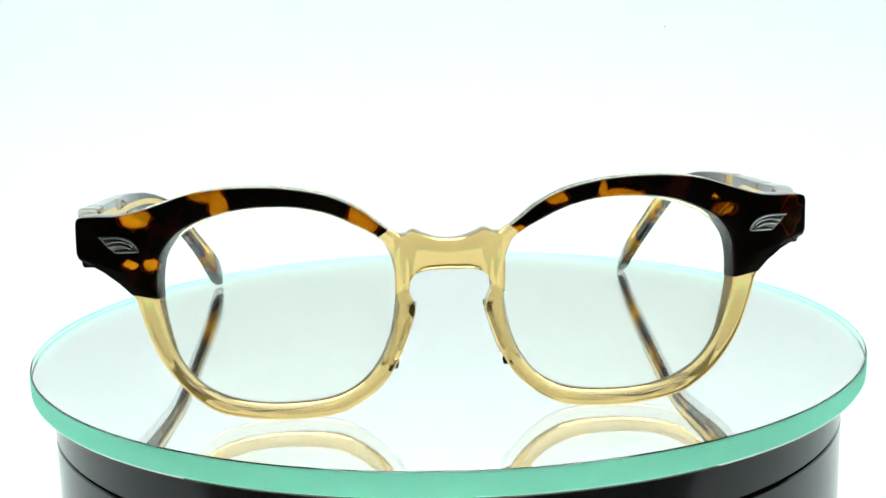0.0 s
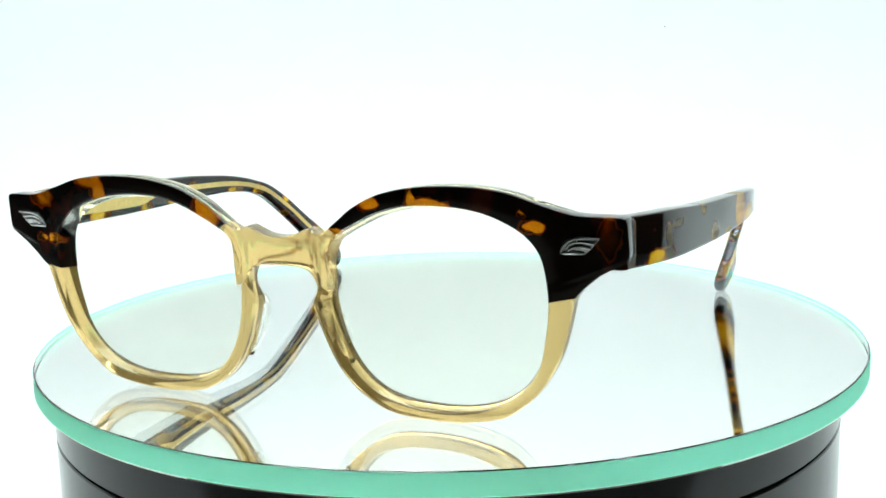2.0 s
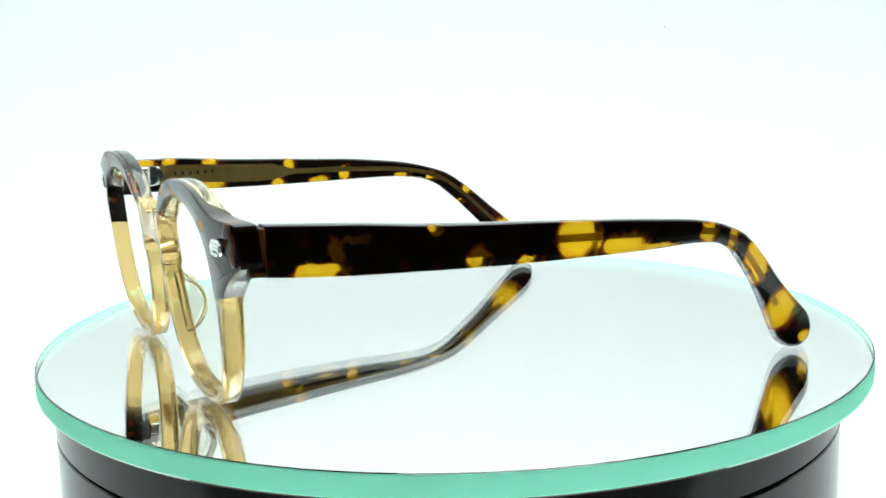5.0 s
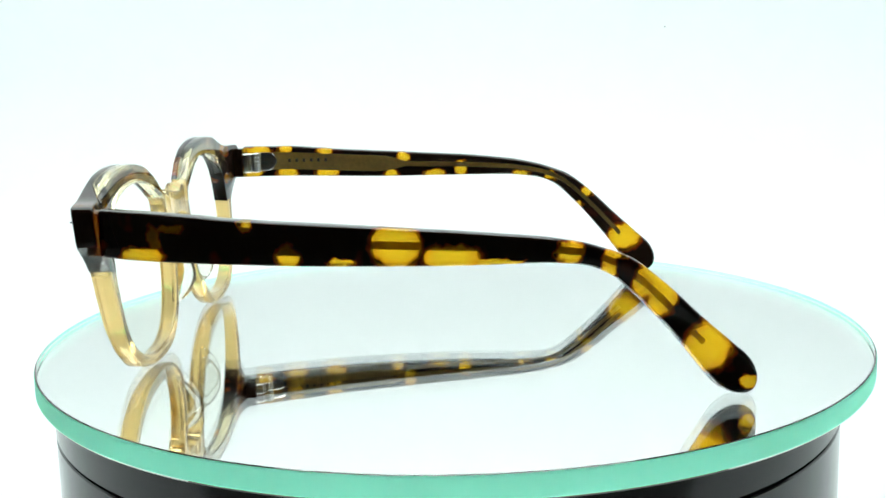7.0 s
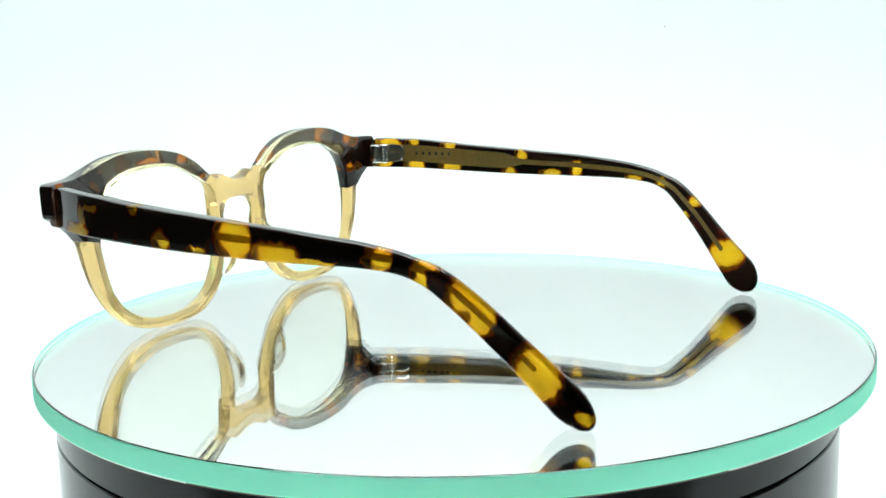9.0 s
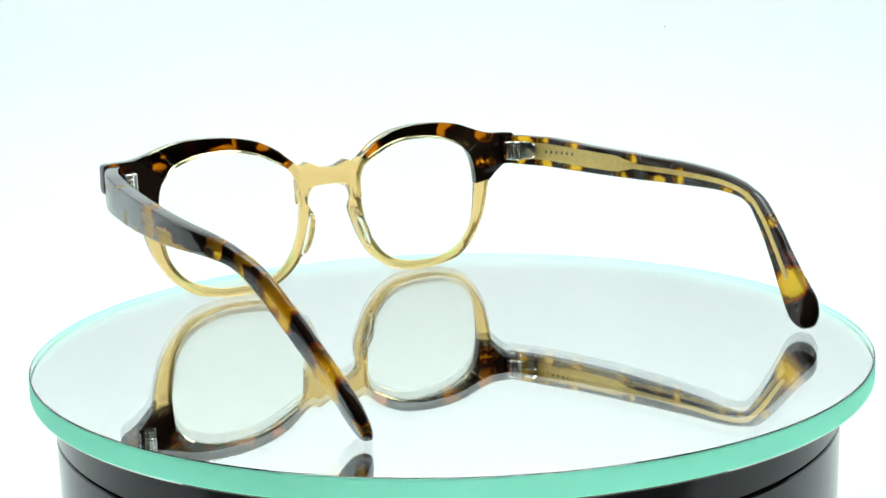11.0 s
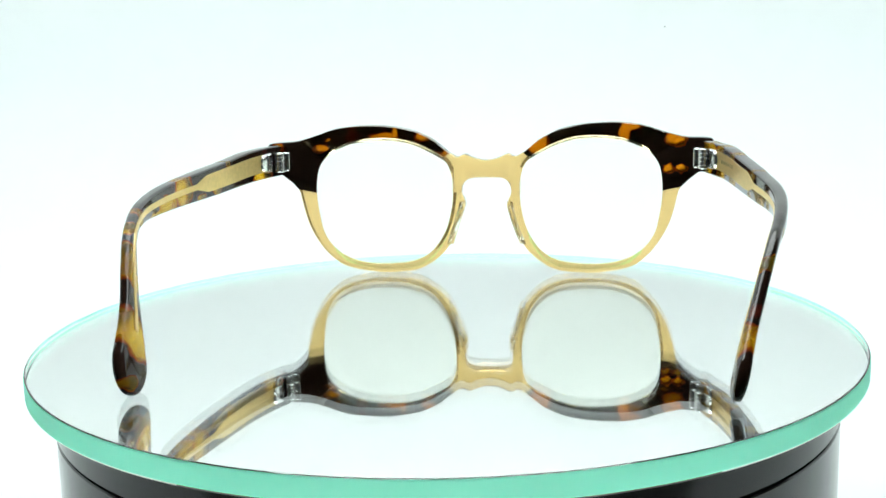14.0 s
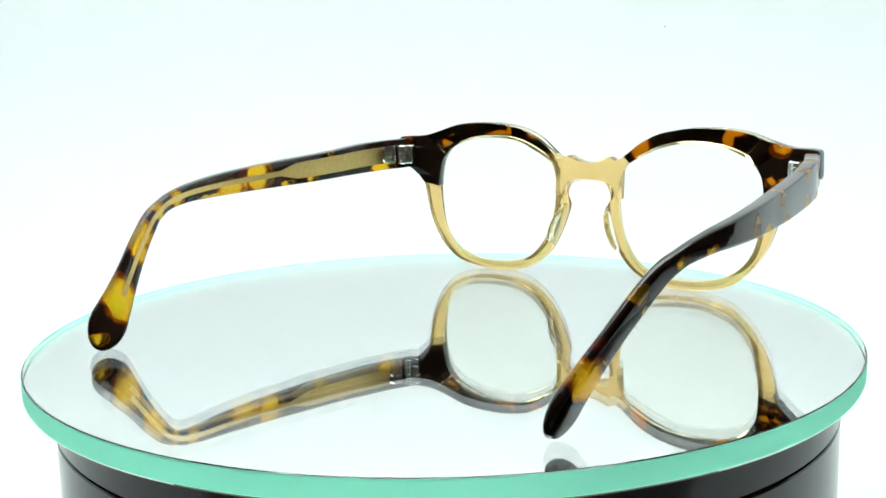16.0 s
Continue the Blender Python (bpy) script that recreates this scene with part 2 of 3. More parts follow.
def tent():
    bend = [(BACK_Y - 0.16 + 0.16 * math.sin(a), FLOOR_Z + 0.16 - 0.16 * math.cos(a)) for a in np.linspace(0, math.pi / 2, 16)]
    sheet("backdrop", [(FRONT_Y - 0.04, FLOOR_Z)] + bend + [(BACK_Y, ROOF_Z)], -HALF, HALF, 0.002, CLOTH, "seamless white sweep of the photo light tent")
    for side, name in ((-1, "wall_west"), (1, "wall_east")):
        x = side * (HALF + 0.004)
        bm = bmesh.new()
        bmesh.ops.create_cube(bm, size=1, matrix=Matrix.LocRotScale((x, (SIDE_Y + BACK_Y) / 2, (FLOOR_Z + ROOF_Z) / 2), None, (0.004, BACK_Y - SIDE_Y, ROOF_Z - FLOOR_Z)))
        tagged(new(name, mesh(name, bm, CLOTH, False)), "white cloth side of the light tent", "wall", "", "structure")
    bm = bmesh.new()
    bmesh.ops.create_cube(bm, size=1, matrix=Matrix.LocRotScale((0, (FRONT_Y + BACK_Y) / 2, ROOF_Z + 0.004), None, (2 * HALF, BACK_Y - FRONT_Y, 0.004)))
    tagged(new("ceiling", mesh("ceiling", bm, CLOTH, False)), "white cloth roof of the light tent", "ceiling", "", "structure")
    # Grey specks put on the sweep, standing for dust on the camera lens.
    for x, z, r in ((-0.2625, 0.0643, 0.0016), (0.1372, 0.0773, 0.0009), (-0.1871, -0.0078, 0.0008), (-0.2713, 0.0068, 0.0011), (-0.2626, 0.0517, 0.0007)):
        bm = bmesh.new()
        bmesh.ops.create_uvsphere(bm, u_segments=12, v_segments=6, radius=1, matrix=Matrix.LocRotScale((x, BACK_Y - 0.0002, z), None, (r, 0.0003, r * 0.8)))
        tagged(new("dust_speck", mesh("dust_speck", bm, DUST)), "small grey speck on the sweep, standing for camera lens dust", "speck", "specks on the backdrop")
    lamp = empty("light_panel", "flat white LED panel tilted under the tent roof", "lamp")
    lamp.matrix_basis = pose(0, 0.12, ROOF_Z - 0.085, 17)
    part("housing", box(-260, 260, -215, 215, -6, 2, 1), CLOTH, lamp, "white panel housing")
    part("diffuser", box(-250, 250, -205, 205, -8, -6.2, 0.3), PANEL, lamp, "glowing LED diffuser")
    # the room around
    for name, c, s in (("wall_south", (0, -1.6, 0.6), (3.2, 0.05, 2.6)), ("wall_north", (0, 1.6, 0.6), (3.2, 0.05, 2.6)),
                       ("wall_far_west", (-1.6, 0, 0.6), (0.05, 3.15, 2.6)), ("wall_far_east", (1.6, 0, 0.6), (0.05, 3.15, 2.6)),
                       ("room_ceiling", (0, 0, 1.93), (3.2, 3.2, 0.05)), ("floor", (0, 0, -0.74), (3.2, 3.2, 0.05))):
        bm = bmesh.new()
        bmesh.ops.create_cube(bm, size=1, matrix=Matrix.LocRotScale(c, None, s))
        tagged(new(name, mesh(name, bm, DARK, False)), "dark unlit wall of the room", name.split("_")[0], "", "structure")
    table = empty("work_table", "dark table under the light tent", "table")
    table.location = (0, 0.1, FLOOR_Z - 0.004)
    part("tabletop", box(-500, 500, -400, 400, -30, 0, 2), DARK, table)
    for x in (-460, 460):
        for y in (-360, 360):
            part("leg", box(x - 20, x + 20, y - 20, y + 20, -634, -30, 2), DARK, table)


tent()


# ---- the turntable: black drum and round mirror ----
GLASS_R, GLASS_T, DRUM_R = 0.1014, 0.0050, 0.0960


def turntable():
    base = empty("turntable", "black glossy motor turntable drum with a ring groove", "turntable")
    base.location = (-0.0003, 0, FLOOR_Z)
    top = -GLASS_T - 0.0004 - FLOOR_Z
    seam = -0.0155 - FLOOR_Z
    part("platter", lathe([(0.0005, seam + 0.0003), (DRUM_R - 0.0003, seam + 0.0003), (DRUM_R, seam + 0.0006), (DRUM_R, top - 0.0005), (DRUM_R - 0.0004, top), (0.0005, top)]), BLACK, base)
    part("groove", lathe([(0.0005, seam - 0.0004), (DRUM_R - 0.0015, seam - 0.0004), (DRUM_R - 0.0015, seam + 0.0004), (0.0005, seam + 0.0004)]), GROOVE, base, "dull black gap")
    part("drum", lathe([(0.0005, 0), (DRUM_R - 0.001, 0), (DRUM_R, 0.001), (DRUM_R, seam - 0.0006), (DRUM_R - 0.0003, seam - 0.0003), (0.0005, seam - 0.0003)]), BLACK, base)
    return base


def mirror_disc():
    disc = empty("mirror_disc", "round mirror plate with green ground glass edge", "mirror")
    cx, cy = 0.0, 0.0016
    r, t = GLASS_R, GLASS_T
    c = 0.0005
    plate = part("glass", lathe([(0.0003, -t + 0.0001), (r - c, -t + 0.0001), (r - 0.4 * c, -t + 0.3 * c), (r, -t + c), (r, -c), (r - 0.3 * c, -0.3 * c), (r - c, 0), (0.0003, 0)], 256, cx, cy), PLATE, disc, "clear glass plate with mint green edge", 5)
    plate.data.materials.append(EDGE)
    for face in plate.data.polygons:
        if (abs(face.normal.z) < 0.5 or face.center.z < -0.5 * t and abs(face.normal.z) < 0.985) and (face.center - Vector((cx, cy, 0))).length > r * 0.9:
            face.material_index = 1
    part("silvering", lathe([(0.0003, -t - 0.0003), (r - c, -t - 0.0003), (r - c, -t), (0.0003, -t)], 256, cx, cy), SILVER, disc, "mirror backing")
    return disc


drum = turntable()
disc = mirror_disc()


# ---- the eyeglasses, in mm: x across, y back from the front, z up from the mirror ----
THICK = 4.2
TAPER = 1.0          # the lens hole narrows towards the back
CENTRE = (33.0, 20.5)
OUTER = ((7.6, 26.5), (8.2, 31.0), (9.3, 35.3), (11.3, 36.5), (13.9, 38.5), (16.6, 40.6), (21.8, 43.2), (27.0, 44.5), (32.2, 45.2), (37.5, 45.4), (42.8, 45.2),
         (48.1, 44.4), (53.5, 42.7), (59.0, 41.1), (64.4, 40.3), (66.9, 40.0), (67.8, 39.3), (68.0, 36.5), (68.1, 33.4), (67.4, 32.1), (65.1, 31.0), (63.0, 29.9), (61.4, 28.8),
         (59.9, 27.0), (58.8, 25.2), (57.3, 19.2), (55.6, 14.2), (52.6, 9.1), (49.0, 5.0), (44.6, 1.9), (37.0, 0.3), (29.6, 0.0), (22.3, 0.7),
         (17.6, 2.8), (14.2, 5.4), (11.4, 8.8), (9.0, 13.6), (7.3, 18.4), (6.6, 21.0), (7.0, 22.7), (7.8, 24.4))
HOLE = ((11.3, 33.6), (9.8, 29.0), (9.6, 24.7), (10.0, 20.2), (11.0, 15.5), (12.8, 11.1), (15.7, 7.0), (19.2, 4.3), (23.6, 2.7), (29.0, 2.0), (35.5, 2.0),
        (41.0, 2.9), (45.8, 4.8), (49.7, 7.8), (52.5, 12.2), (53.8, 17.4), (54.6, 23.1), (54.6, 28.0), (53.6, 33.1), (51.2, 36.5), (47.9, 38.7), (43.0, 40.6), (37.6, 41.5),
        (32.3, 41.7), (27.1, 41.3), (21.8, 39.9), (17.3, 37.8), (13.7, 35.8))


FRONT_RISE, FRONT_SKEW = 1.012, 0.01
FRONT = Matrix(((1, 0, 0, 0), (FRONT_SKEW, 1, 0, 0), (0, 0, FRONT_RISE, 0), (0, 0, 0, 1)))


def front(bm):
    """The front sits slightly askew between the temples."""
    bm.transform(FRONT)
    return bm


def lift(y):
    """How far the arm's line is raised along its length, in mm."""
    return float(np.interp(y, (7, 112, 134), (0.7, 0.7, 0.2)))


def sag(side, y):
    """The left arm hangs a little lower along its middle."""
    return 0.0 if side > 0 else float(np.interp(y, (20, 60, 100, 122), (0.0, 0.6, 0.8, 0.0)))


def raised(bm):
    """The hinge sits at the height of the raised arm."""
    bm.transform(Matrix.Translation((0, 0, lift(8) * MM)))
    return bm


def front_y(x, z):
    return 0.55 - 0.085 * z + 0.008 * max(0.0, abs(x) - 52) ** 2


def polar(points):
    line = smooth_line(points, 10, True)
    d = line - np.array(CENTRE)
    a = np.degrees(np.arctan2(d[:, 1], d[:, 0])) % 360
    order = np.argsort(a)
    a, r = a[order], np.hypot(d[:, 0], d[:, 1])[order]
    return lambda q: float(np.interp(q % 360, np.concatenate((a - 360, a, a + 360)), np.concatenate((r, r, r))))


OUT_R, HOLE_R = polar(OUTER), polar(HOLE)


def rim_piece(side, start, stop, y0, y1, bevel=0.45):
    """A stretch of one rim, swept round the lens between two angles."""
    angles = sorted(set(np.arange(math.ceil(start / 2.5) * 2.5, stop, 2.5)) | {start, stop} | {q + k for q in (19.0, 20.5, 28.2, 29.2, 30.2) for k in (0, 360) if start < q + k < stop})
    rings = []
    for q in angles:
        a = radians(q)
        r0, r1 = HOLE_R(q), OUT_R(q) + (1.15 if side < 0 else 0.9) * float(np.interp(q % 360, (10, 16, 31, 36), (0, 1, 1, 0)))
        if side > 0:
            r1 += 0.5 * float(np.interp((q + 60) % 360, (0, 25, 68, 76), (0, 1, 1, 0)))
        ya, yb = (y0(q), y1) if callable(y0) else (y0, y1(q) if callable(y1) else y1)
        w, t, b = r1 - r0, yb - ya, min(bevel, 0.45 * (yb - ya))
        b = min(b, 0.45 * w)
        prof = []
        for cs, cd, start in ((b, b, 180), (w - b, b, 270), (w - b, t - b, 0), (b, t - b, 90)):
            prof += [(cs + b * math.cos(radians(start + 22.5 * k)), cd + b * math.sin(radians(start + 22.5 * k))) for k in range(5)]
        ring = []
        for s, d in prof:
            k = r0 + s - TAPER * (1 - s / w) * (ya + d) / THICK
            x, z = CENTRE[0] + k * math.cos(a), CENTRE[1] + k * math.sin(a)
            ring.append((side * x, front_y(x, z) + ya + d, z))
        rings.append(ring)
    return sweep(rings)


def bridge_piece():
    xs = np.linspace(-10.4, 10.4, 53)
    top = lambda x: float(np.interp(abs(x), (0, 1.5, 3, 5, 6, 6.8, 7.6, 8.4, 9.6, 10.4), (34.4, 34.5, 34.8, 35.6, 36.1, 36.3, 36.0, 35.5, 35.5, 35.9)))
    low = lambda x: float(np.interp(abs(x), (0, 4, 5.5, 6.6, 7.4, 7.9, 10.4), (29.5, 29.4, 29.0, 28.2, 27.0, 25.5, 24.0)))
    rings = []
    for x in xs:
        z1, z0, b, t = top(x), low(x), 0.5, THICK
        y = lambda z: front_y(x, z)
        prof = [(z0 + b, 0), (z1 - b, 0), (z1 - 0.3 * b, 0.3 * b), (z1, b), (z1, t - b), (z1 - 0.3 * b, t - 0.3 * b), (z1 - b, t),
                (z0 + b, t), (z0 + 0.3 * b, t - 0.3 * b), (z0, t - b), (z0, b), (z0 + 0.3 * b, 0.3 * b)]
        low_front = lambda z, d: 0.8 * (1 - d / t) * (z < 0.5 * (z0 + z1)) * float(np.interp(abs(x), (5, 8), (1, 0)))
        rings.append([(x, y(z) + d, z - low_front(z, d)) for z, d in prof])
    return sweep(rings)


def union(name, pieces, material, parent, label):
    """One solid out of several that meet."""
    obs = [new("piece", mesh("piece", bm, material)) for bm in pieces]
    for o in obs[1:]:
        cut = obs[0].modifiers.new("join", "BOOLEAN")
        cut.operation, cut.solver, cut.object = "UNION", "EXACT", o
    graph = bpy.context.evaluated_depsgraph_get()
    me = bpy.data.meshes.new_from_object(obs[0].evaluated_get(graph))
    for o in obs:
        bpy.data.objects.remove(o)
    me.name = name
    me.shade_smooth()
    me.set_sharp_from_angle(angle=radians(32))
    ob = new(name, me)
    ob.parent = parent
    return tagged(ob, label)


def lens_piece(side):
    """A slightly domed lens that fills the hole."""
    bm = bmesh.new()
    cx, cz = CENTRE
    layers = []
    for depth in (1.5, 2.9):
        rings = []
        for f in (0.25, 0.5, 0.75, 0.92, 1.0):
            ring = []
            for k in range(96):
                q = 360 * k / 96
                r = (HOLE_R(q) - 0.25) * f
                x, z = cx + r * math.cos(radians(q)), cz + r * math.sin(radians(q))
                ring.append(bm.verts.new(Vector((side * x, front_y(x, z) + depth - 0.9 * (1 - f * f), z)) * MM))
            rings.append(ring)
        mid = bm.verts.new(Vector((side * cx, front_y(cx, cz) + depth - 0.9, cz)) * MM)
        for k in range(96):
            bm.faces.new((mid, rings[0][k], rings[0][(k + 1) % 96]))
            for a, b in zip(rings, rings[1:]):
                bm.faces.new((a[k], a[(k + 1) % 96], b[(k + 1) % 96], b[k]))
        layers.append(rings[-1])
    for k in range(96):
        bm.faces.new((layers[0][k], layers[0][(k + 1) % 96], layers[1][(k + 1) % 96], layers[1][k]))
    return bm


def outer_x(y):
    return float(np.interp(y, (0, 3, 7, 16, 26, 36, 50, 65, 74, 85, 96, 106, 115, 125, 136), (67.6, 68.2, 69.0, 72.3, 74.0, 75.2, 76.7, 77.7, 78.0, 77.4, 75.6, 73.0, 69.8, 65.8, 63.2)))


# middle line of the arm: y, z and half its height
ARM = ((5.3, 35.05, 4.35), (20, 34.6, 4.3), (32, 33.95, 3.95), (43, 33.5, 3.75), (54, 33.2, 3.5), (64, 32.9, 3.2), (75, 32.55, 2.9), (85, 32.1, 2.45), (91, 31.75, 2.15),
       (95.5, 31.2, 2.0), (99.5, 30.5, 1.9), (102.6, 29.5, 1.9), (106.3, 27.8, 2.25), (109.7, 25.2, 2.65), (115.1, 20.1, 3.0), (120.3, 14.6, 3.35), (125.8, 8.8, 4.05), (129.0, 5.5, 4.5))


def arm_stations(tip=7.3):
    line = smooth_line(ARM, 5)
    out = []
    for i, (y, z, h) in enumerate(line):
        d = line[min(i + 1, len(line) - 1)][:2] - line[max(i - 1, 0)][:2]
        d = d / np.hypot(*d)
        out.append((y, z, h + float(np.interp(y, (92, 112), (0.35, 0.0))), d[0], d[1]))
    y, z, h, dy, dz = out[-1]
    for q in (15, 30, 45, 58, 70, 79, 86):
        out.append((y + dy * tip * math.sin(radians(q)), z + dz * tip * math.sin(radians(q)), h * math.cos(radians(q)), dy, dz))
    return out


def blur(f, y, w=2.0):
    return (f(y - w) + 2 * f(y) + f(y + w)) / 4 if 10 < y < 127 else f(y)


def of_side(side, y):
    """The left temple is set a little closer and bends a little sooner."""
    return (float(np.interp(y, (5.3, 8.5, 40), (0.6, 0.0, 0.3))), 0.0) if side > 0 else (float(np.interp(y, (7, 60, 100, 136), (-0.8, -0.2, -1.0, 0.1))), float(np.interp(y, (40, 90), (0, 1.7))))


def arm_depth(depth, y):
    return depth * float(np.interp(y, (50, 104, 118, 130), (1.0, 0.72, 0.74, 0.80)))


def arm_point(side, st, v, d):
    """A point of the arm: v up from the middle line, d in from the outer face."""
    y, z, h, dy, dz = st
    close, short = of_side(side, y)
    x = blur(outer_x, y, 4) - close - d + lean_in(side, y) * v * dy
    return (side * x, y - short - dz * v, z + dy * v + lift(y) - sag(side, y))


def temple_arm(side, depth, round_near, round_tip):
    """The temple, from its outer face inward."""
    rings = []
    stations = arm_stations(7.3 if side > 0 else 6.3)
    for i, st in enumerate(stations):
        y, h = st[0], st[2]
        d0 = arm_depth(depth, y)
        d1 = d0 * (1.0, 0.985, 0.94, 0.87, 0.77, 0.62, 0.46, 0.26)[max(0, i - len(stations) + 8)]
        soft = min(float(np.interp(y, (7, 60, 104, 120), (round_near, round_near, 1.0, round_tip))), 0.96 * h, 0.49 * d1)
        prof = []
        for cd, cv, start in ((soft, soft - h, 180), (d1 - soft, soft - h, 270), (d1 - soft, h - soft, 0), (soft, h - soft, 90)):
            prof += [(cd + soft * math.cos(radians(start + 22.5 * k)), cv + soft * math.sin(radians(start + 22.5 * k))) for k in range(5)]
        rings.append([arm_point(side, st, v, d + 0.5 * (d0 - d1)) for d, v in prof])
    return sweep(rings)


def lean_in(side, y):
    """How far the drop of the temple leans inward, below its middle."""
    return float(np.interp(y, (92, 112, 118, 128), (0.0, 0.0, 0.1, 0.45 if side > 0 else 0.12)))


def core_piece(side):
    """The metal core: a broad plate behind the hinge, drawn out to a thin wire."""
    rings = []
    for st in arm_stations():
        y = st[0]
        if not 13 < y < 124:
            continue
        wide = float(np.interp(y, (13, 46, 50, 56, 124), (2.7, 2.5, 2.3, 0.78, 0.6)))
        d = arm_depth(3.7, y)
        rings.append([arm_point(side, st, 0.15 + v, d + k) for v, k in ((-wide, -0.5), (wide, -0.5), (wide, 0.12), (-wide, 0.12))])
    return sweep(rings)


def pad_piece(side):
    """A clear bean-shaped pad behind the nose side of the rim."""
    rings = []
    for k in range(13):
        f = k / 12
        z = 21.8 - 13.0 * f
        deep = 6.2 * math.sin(math.pi * min(1, 0.06 + 0.92 * f)) ** 0.6
        x = float(np.interp(z, (8, 12, 16, 20, 22), (11.6, 9.9, 8.5, 7.3, 7.2)))
        y = front_y(x, z) + 2.6
        rings.append([(side * (x + 1.0 * math.cos(a) + 0.12 * (y + 0.5 * deep * (1 + math.sin(a)) - y)), y + 0.5 * deep * (1 + math.sin(a)), z) for a in (2 * math.pi * j / 14 for j in range(14))])
    return sweep(rings)


def wing(side, frame_ob):
    cx, cz = 60.5, 35.7
    y = front_y(cx, cz)
    at = lambda u, v, h: (side * (cx + u), y - h - 0.085 * v, cz + v)
    base = [(-3.3, -1.5), (1.2, -1.5), (2.4, -0.5), (2.9, 0.2), (3.9, 1.4), (0.4, 1.5), (-1.6, 1.0), (-2.7, -0.1)]
    plate = part("wing_rivet", front(sweep([[at(u, v, -0.3) for u, v in base], [at(u, v, 0.18) for u, v in base], [at(u * 0.93, v * 0.9, 0.25) for u, v in base]])), STEEL, frame_ob, "polished silver wing-shaped rivet plaque")
    feathers = (((-3.2, -1.35), (-2.5, 0.0), (-1.2, 0.95), (0.8, 1.35), (3.8, 1.4)), ((-2.2, -0.5), (-1.2, 0.35), (0.6, 0.65), (2.8, 0.35)),
                ((-1.9, -1.0), (-0.8, -0.35), (0.6, -0.15), (2.3, -0.4)), ((-3.2, -1.45), (-1.0, -1.35), (1.2, -1.4)))
    for line in feathers:
        pts = smooth_line([at(u, v, 0.32) for u, v in line], 5)
        n = len(pts)
        part("feather", front(tube([tuple(p) for p in pts], [0.16 + 0.26 * math.sin(math.pi * (0.12 + 0.8 * i / (n - 1))) for i in range(n)], 8)), STEEL, plate)


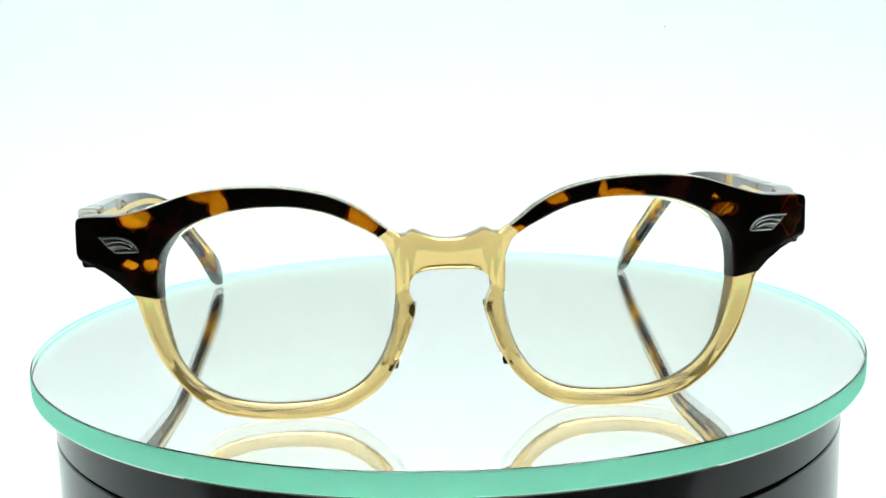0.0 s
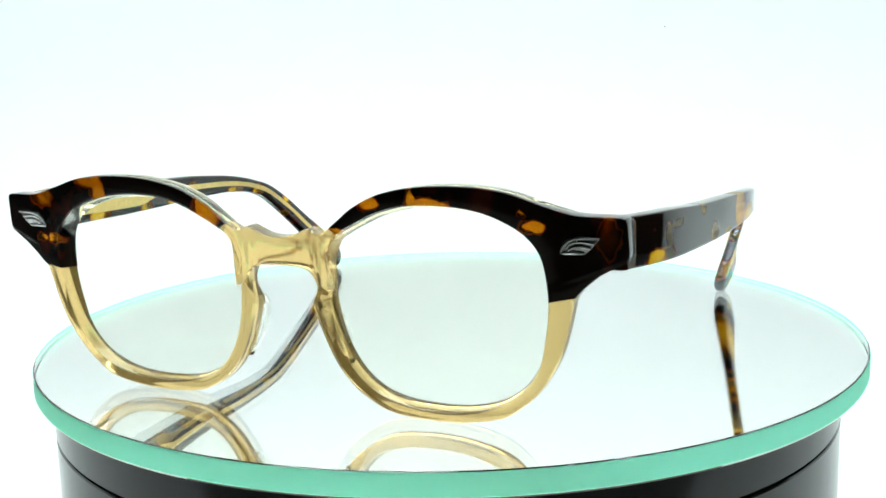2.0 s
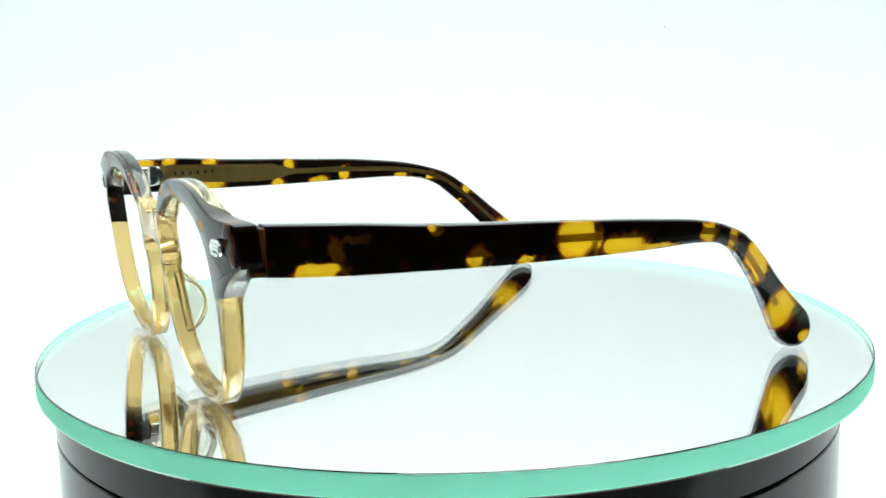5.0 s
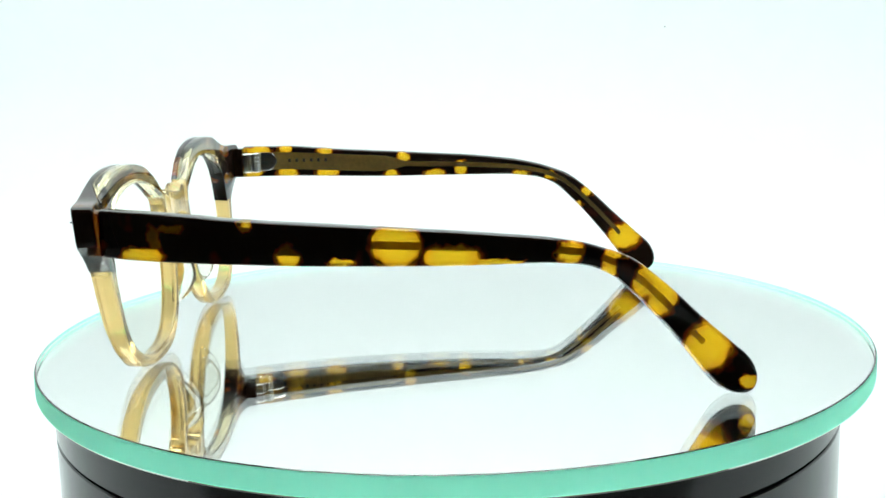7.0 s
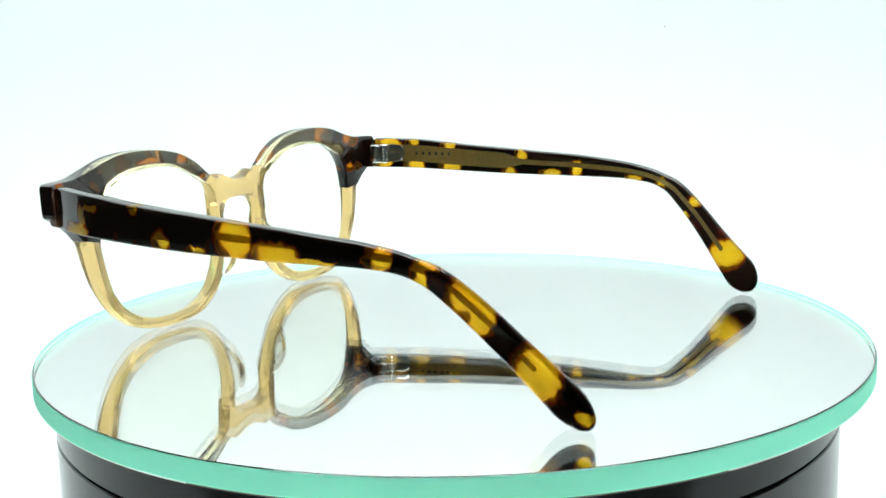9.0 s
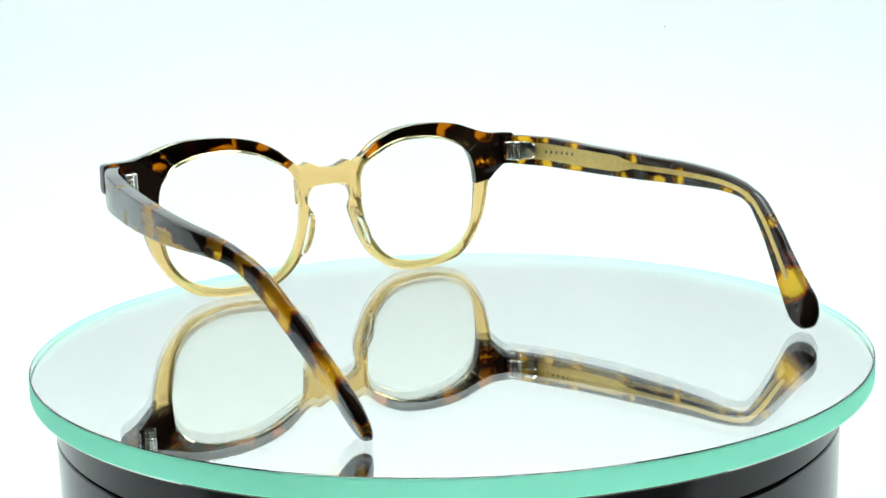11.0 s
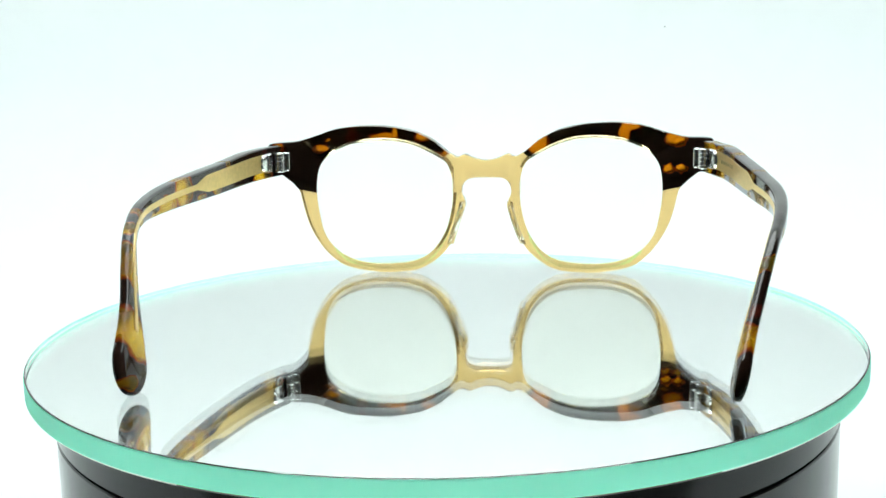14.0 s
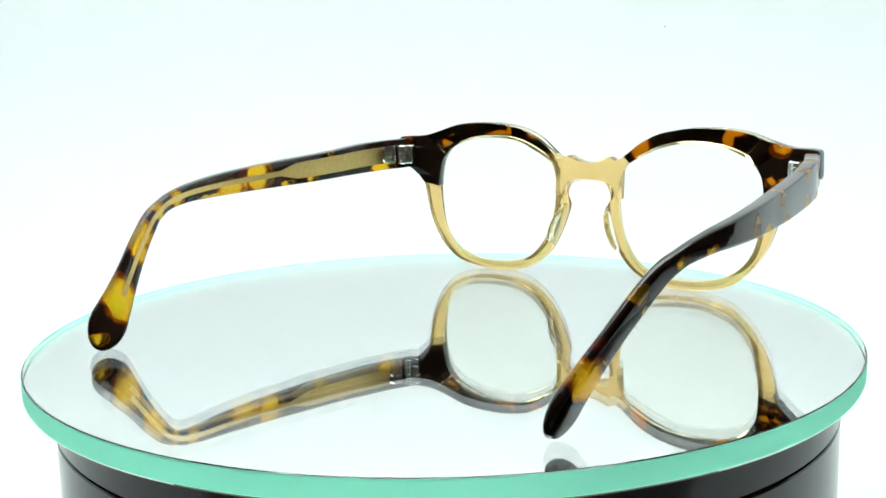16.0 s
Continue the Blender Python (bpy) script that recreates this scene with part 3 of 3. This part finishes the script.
def eyeglasses():
    frames = empty("eyeglasses", "tortoiseshell and champagne acetate eyeglasses standing open on a mirror", "eyeglasses")
    cut_low, cut_nose = 12.0, 143.0
    gap = 0.05
    rims = [rim_piece(s, cut_nose + gap, 372.0 - gap, 0, THICK, 0.75) for s in (1, -1)]
    union("rim", [front(rims[0]), front(rims[1]), front(bridge_piece())], AMBER, frames, "see-through champagne lower rims and keyhole bridge")
    for s in (1, -1):
        part("brow", front(rim_piece(s, cut_low, cut_nose, -0.1, lambda q: float(np.interp(q, (38, 50), (THICK, 1.3))), 0.4)), BROW, frames, "dark tortoiseshell brow with amber clouds")
        part("brow_backing", front(rim_piece(s, 38.5, cut_nose, lambda q: float(np.interp(q, (38, 50), (THICK - 0.05, 1.35))), THICK, 0.4)), CLEAR, frames, "clear acetate layer behind the brow")
        ends = [[(s * x + (0.5 if s > 0 else -1.0), y, z) for x, z in ((62.5, 30.9), (xo - 0.6, 30.9), (xo - 0.15, 31.1), (xo, 31.6), (xo, 39.0), (xo - 0.15, 39.4), (xo - 0.6, 39.6), (62.5, 39.6))] for y, xo in ((1.8, 67.7), (3.0, 68.0), (5.3 - 0.7 * s, 68.4))]
        part("end_piece", front(sweep(ends)), SMOKY if s > 0 else BROW, frames)
        part("lens", front(lens_piece(s)), LENS, frames, "clear uncoated lens")
        part("nose_pad", front(pad_piece(s)), PAD, frames, "clear nose pad")
        wing(s, frames)
        temple = part("temple", temple_arm(s, 3.7, 0.5, 1.3), TEMPLE_R if s > 0 else TEMPLE_L, frames, "tortoiseshell temple arm with amber patches", 40)
        part("core_wire", core_piece(s), CORE, temple, "champagne metal core")
        for k in range(6 if s < 0 else 0):
            y = 18.6 + 2.25 * k
            x = blur(outer_x, y, 4) - 3.79 - of_side(s, y)[0]
            z = 35.6 - 0.012 * (y - 18)
            bar = [(y - 0.7, z - 0.5), (y + 0.7, z - 0.5), (y + 0.7, z + 0.5), (y - 0.7, z + 0.5)]
            part("engraved_bar", sweep([[(s * (x + d), u, v) for u, v in bar] for d in (0.1, -0.04)]), INK, temple)
        hinge = part("hinge", raised(tube([(s * 64.4 - 0.8, 9.3, 31.9), (s * 64.4 - 0.8, 9.3, 38.0)], [0.9, 0.9], 16)), CHROME, frames, "polished chrome barrel hinge")
        for k in range(5):
            z = 32.55 + 1.2 * k
            part("knuckle", raised(tube([(s * 64.4 - 0.8, 9.3, z - 0.54), (s * 64.4 - 0.8, 9.3, z - 0.4), (s * 64.4 - 0.8, 9.3, z + 0.4), (s * 64.4 - 0.8, 9.3, z + 0.54)], [1.45, 1.6, 1.6, 1.45], 20)), CHROME, hinge)
        part("front_leaf", raised(box(*sorted((s * 61.6 - 0.8, s * 65.2 - 0.8)), 5.2, 8.3, 32.0, 37.9, 0.6, 3)), CHROME, hinge)
        leaf = []
        for y, h in ((10.2, 2.9), (12.6, 2.9), (13.7, 2.6), (14.5, 2.0), (15.0, 1.1), (15.2, 0.4)):
            x = blur(outer_x, y, 4) - 3.55 - of_side(s, y)[0]
            leaf.append([(s * x, y, 35 - h), (s * x, y, 35 + h), (s * (x - 0.6), y, 35 + h * 0.98), (s * (x - 0.95), y, 35 + h * 0.8), (s * (x - 0.95), y, 35 - h * 0.8), (s * (x - 0.6), y, 35 - h * 0.98)])
        part("temple_leaf", raised(sweep(leaf)), CHROME, hinge)
        for z in (33.6, 36.4):
            part("rivet_pin", front(tube([(s * (58.6 + 1.2 * (z > 35)), front_y(58, 36) + THICK - 0.2, 36.0), (s * (58.6 + 1.2 * (z > 35)), front_y(58, 36) + THICK + 0.12, 36.0)], [0.28, 0.22], 10)), STEEL, frames)
    return frames


glasses = eyeglasses()


# ---- motion: mirror and eyeglasses turn together on the drum ----
def turned(t):
    """The turntable lags by a quarter of a degree half way."""
    return pose(0, 0, 0, 0, 0, 0.25 * math.sin(math.pi * t / 16) - SPIN * t)


def motions():
    times = [0.25 * k for k in range(65)]
    walk(disc, [(t, turned(t)) for t in times])
    walk(glasses, [(t, turned(t) @ pose(0.00022, -0.07056, 0.0002, 0, 0, 3.3) @ pose(0.0005, 0, 0)) for t in times])


motions()
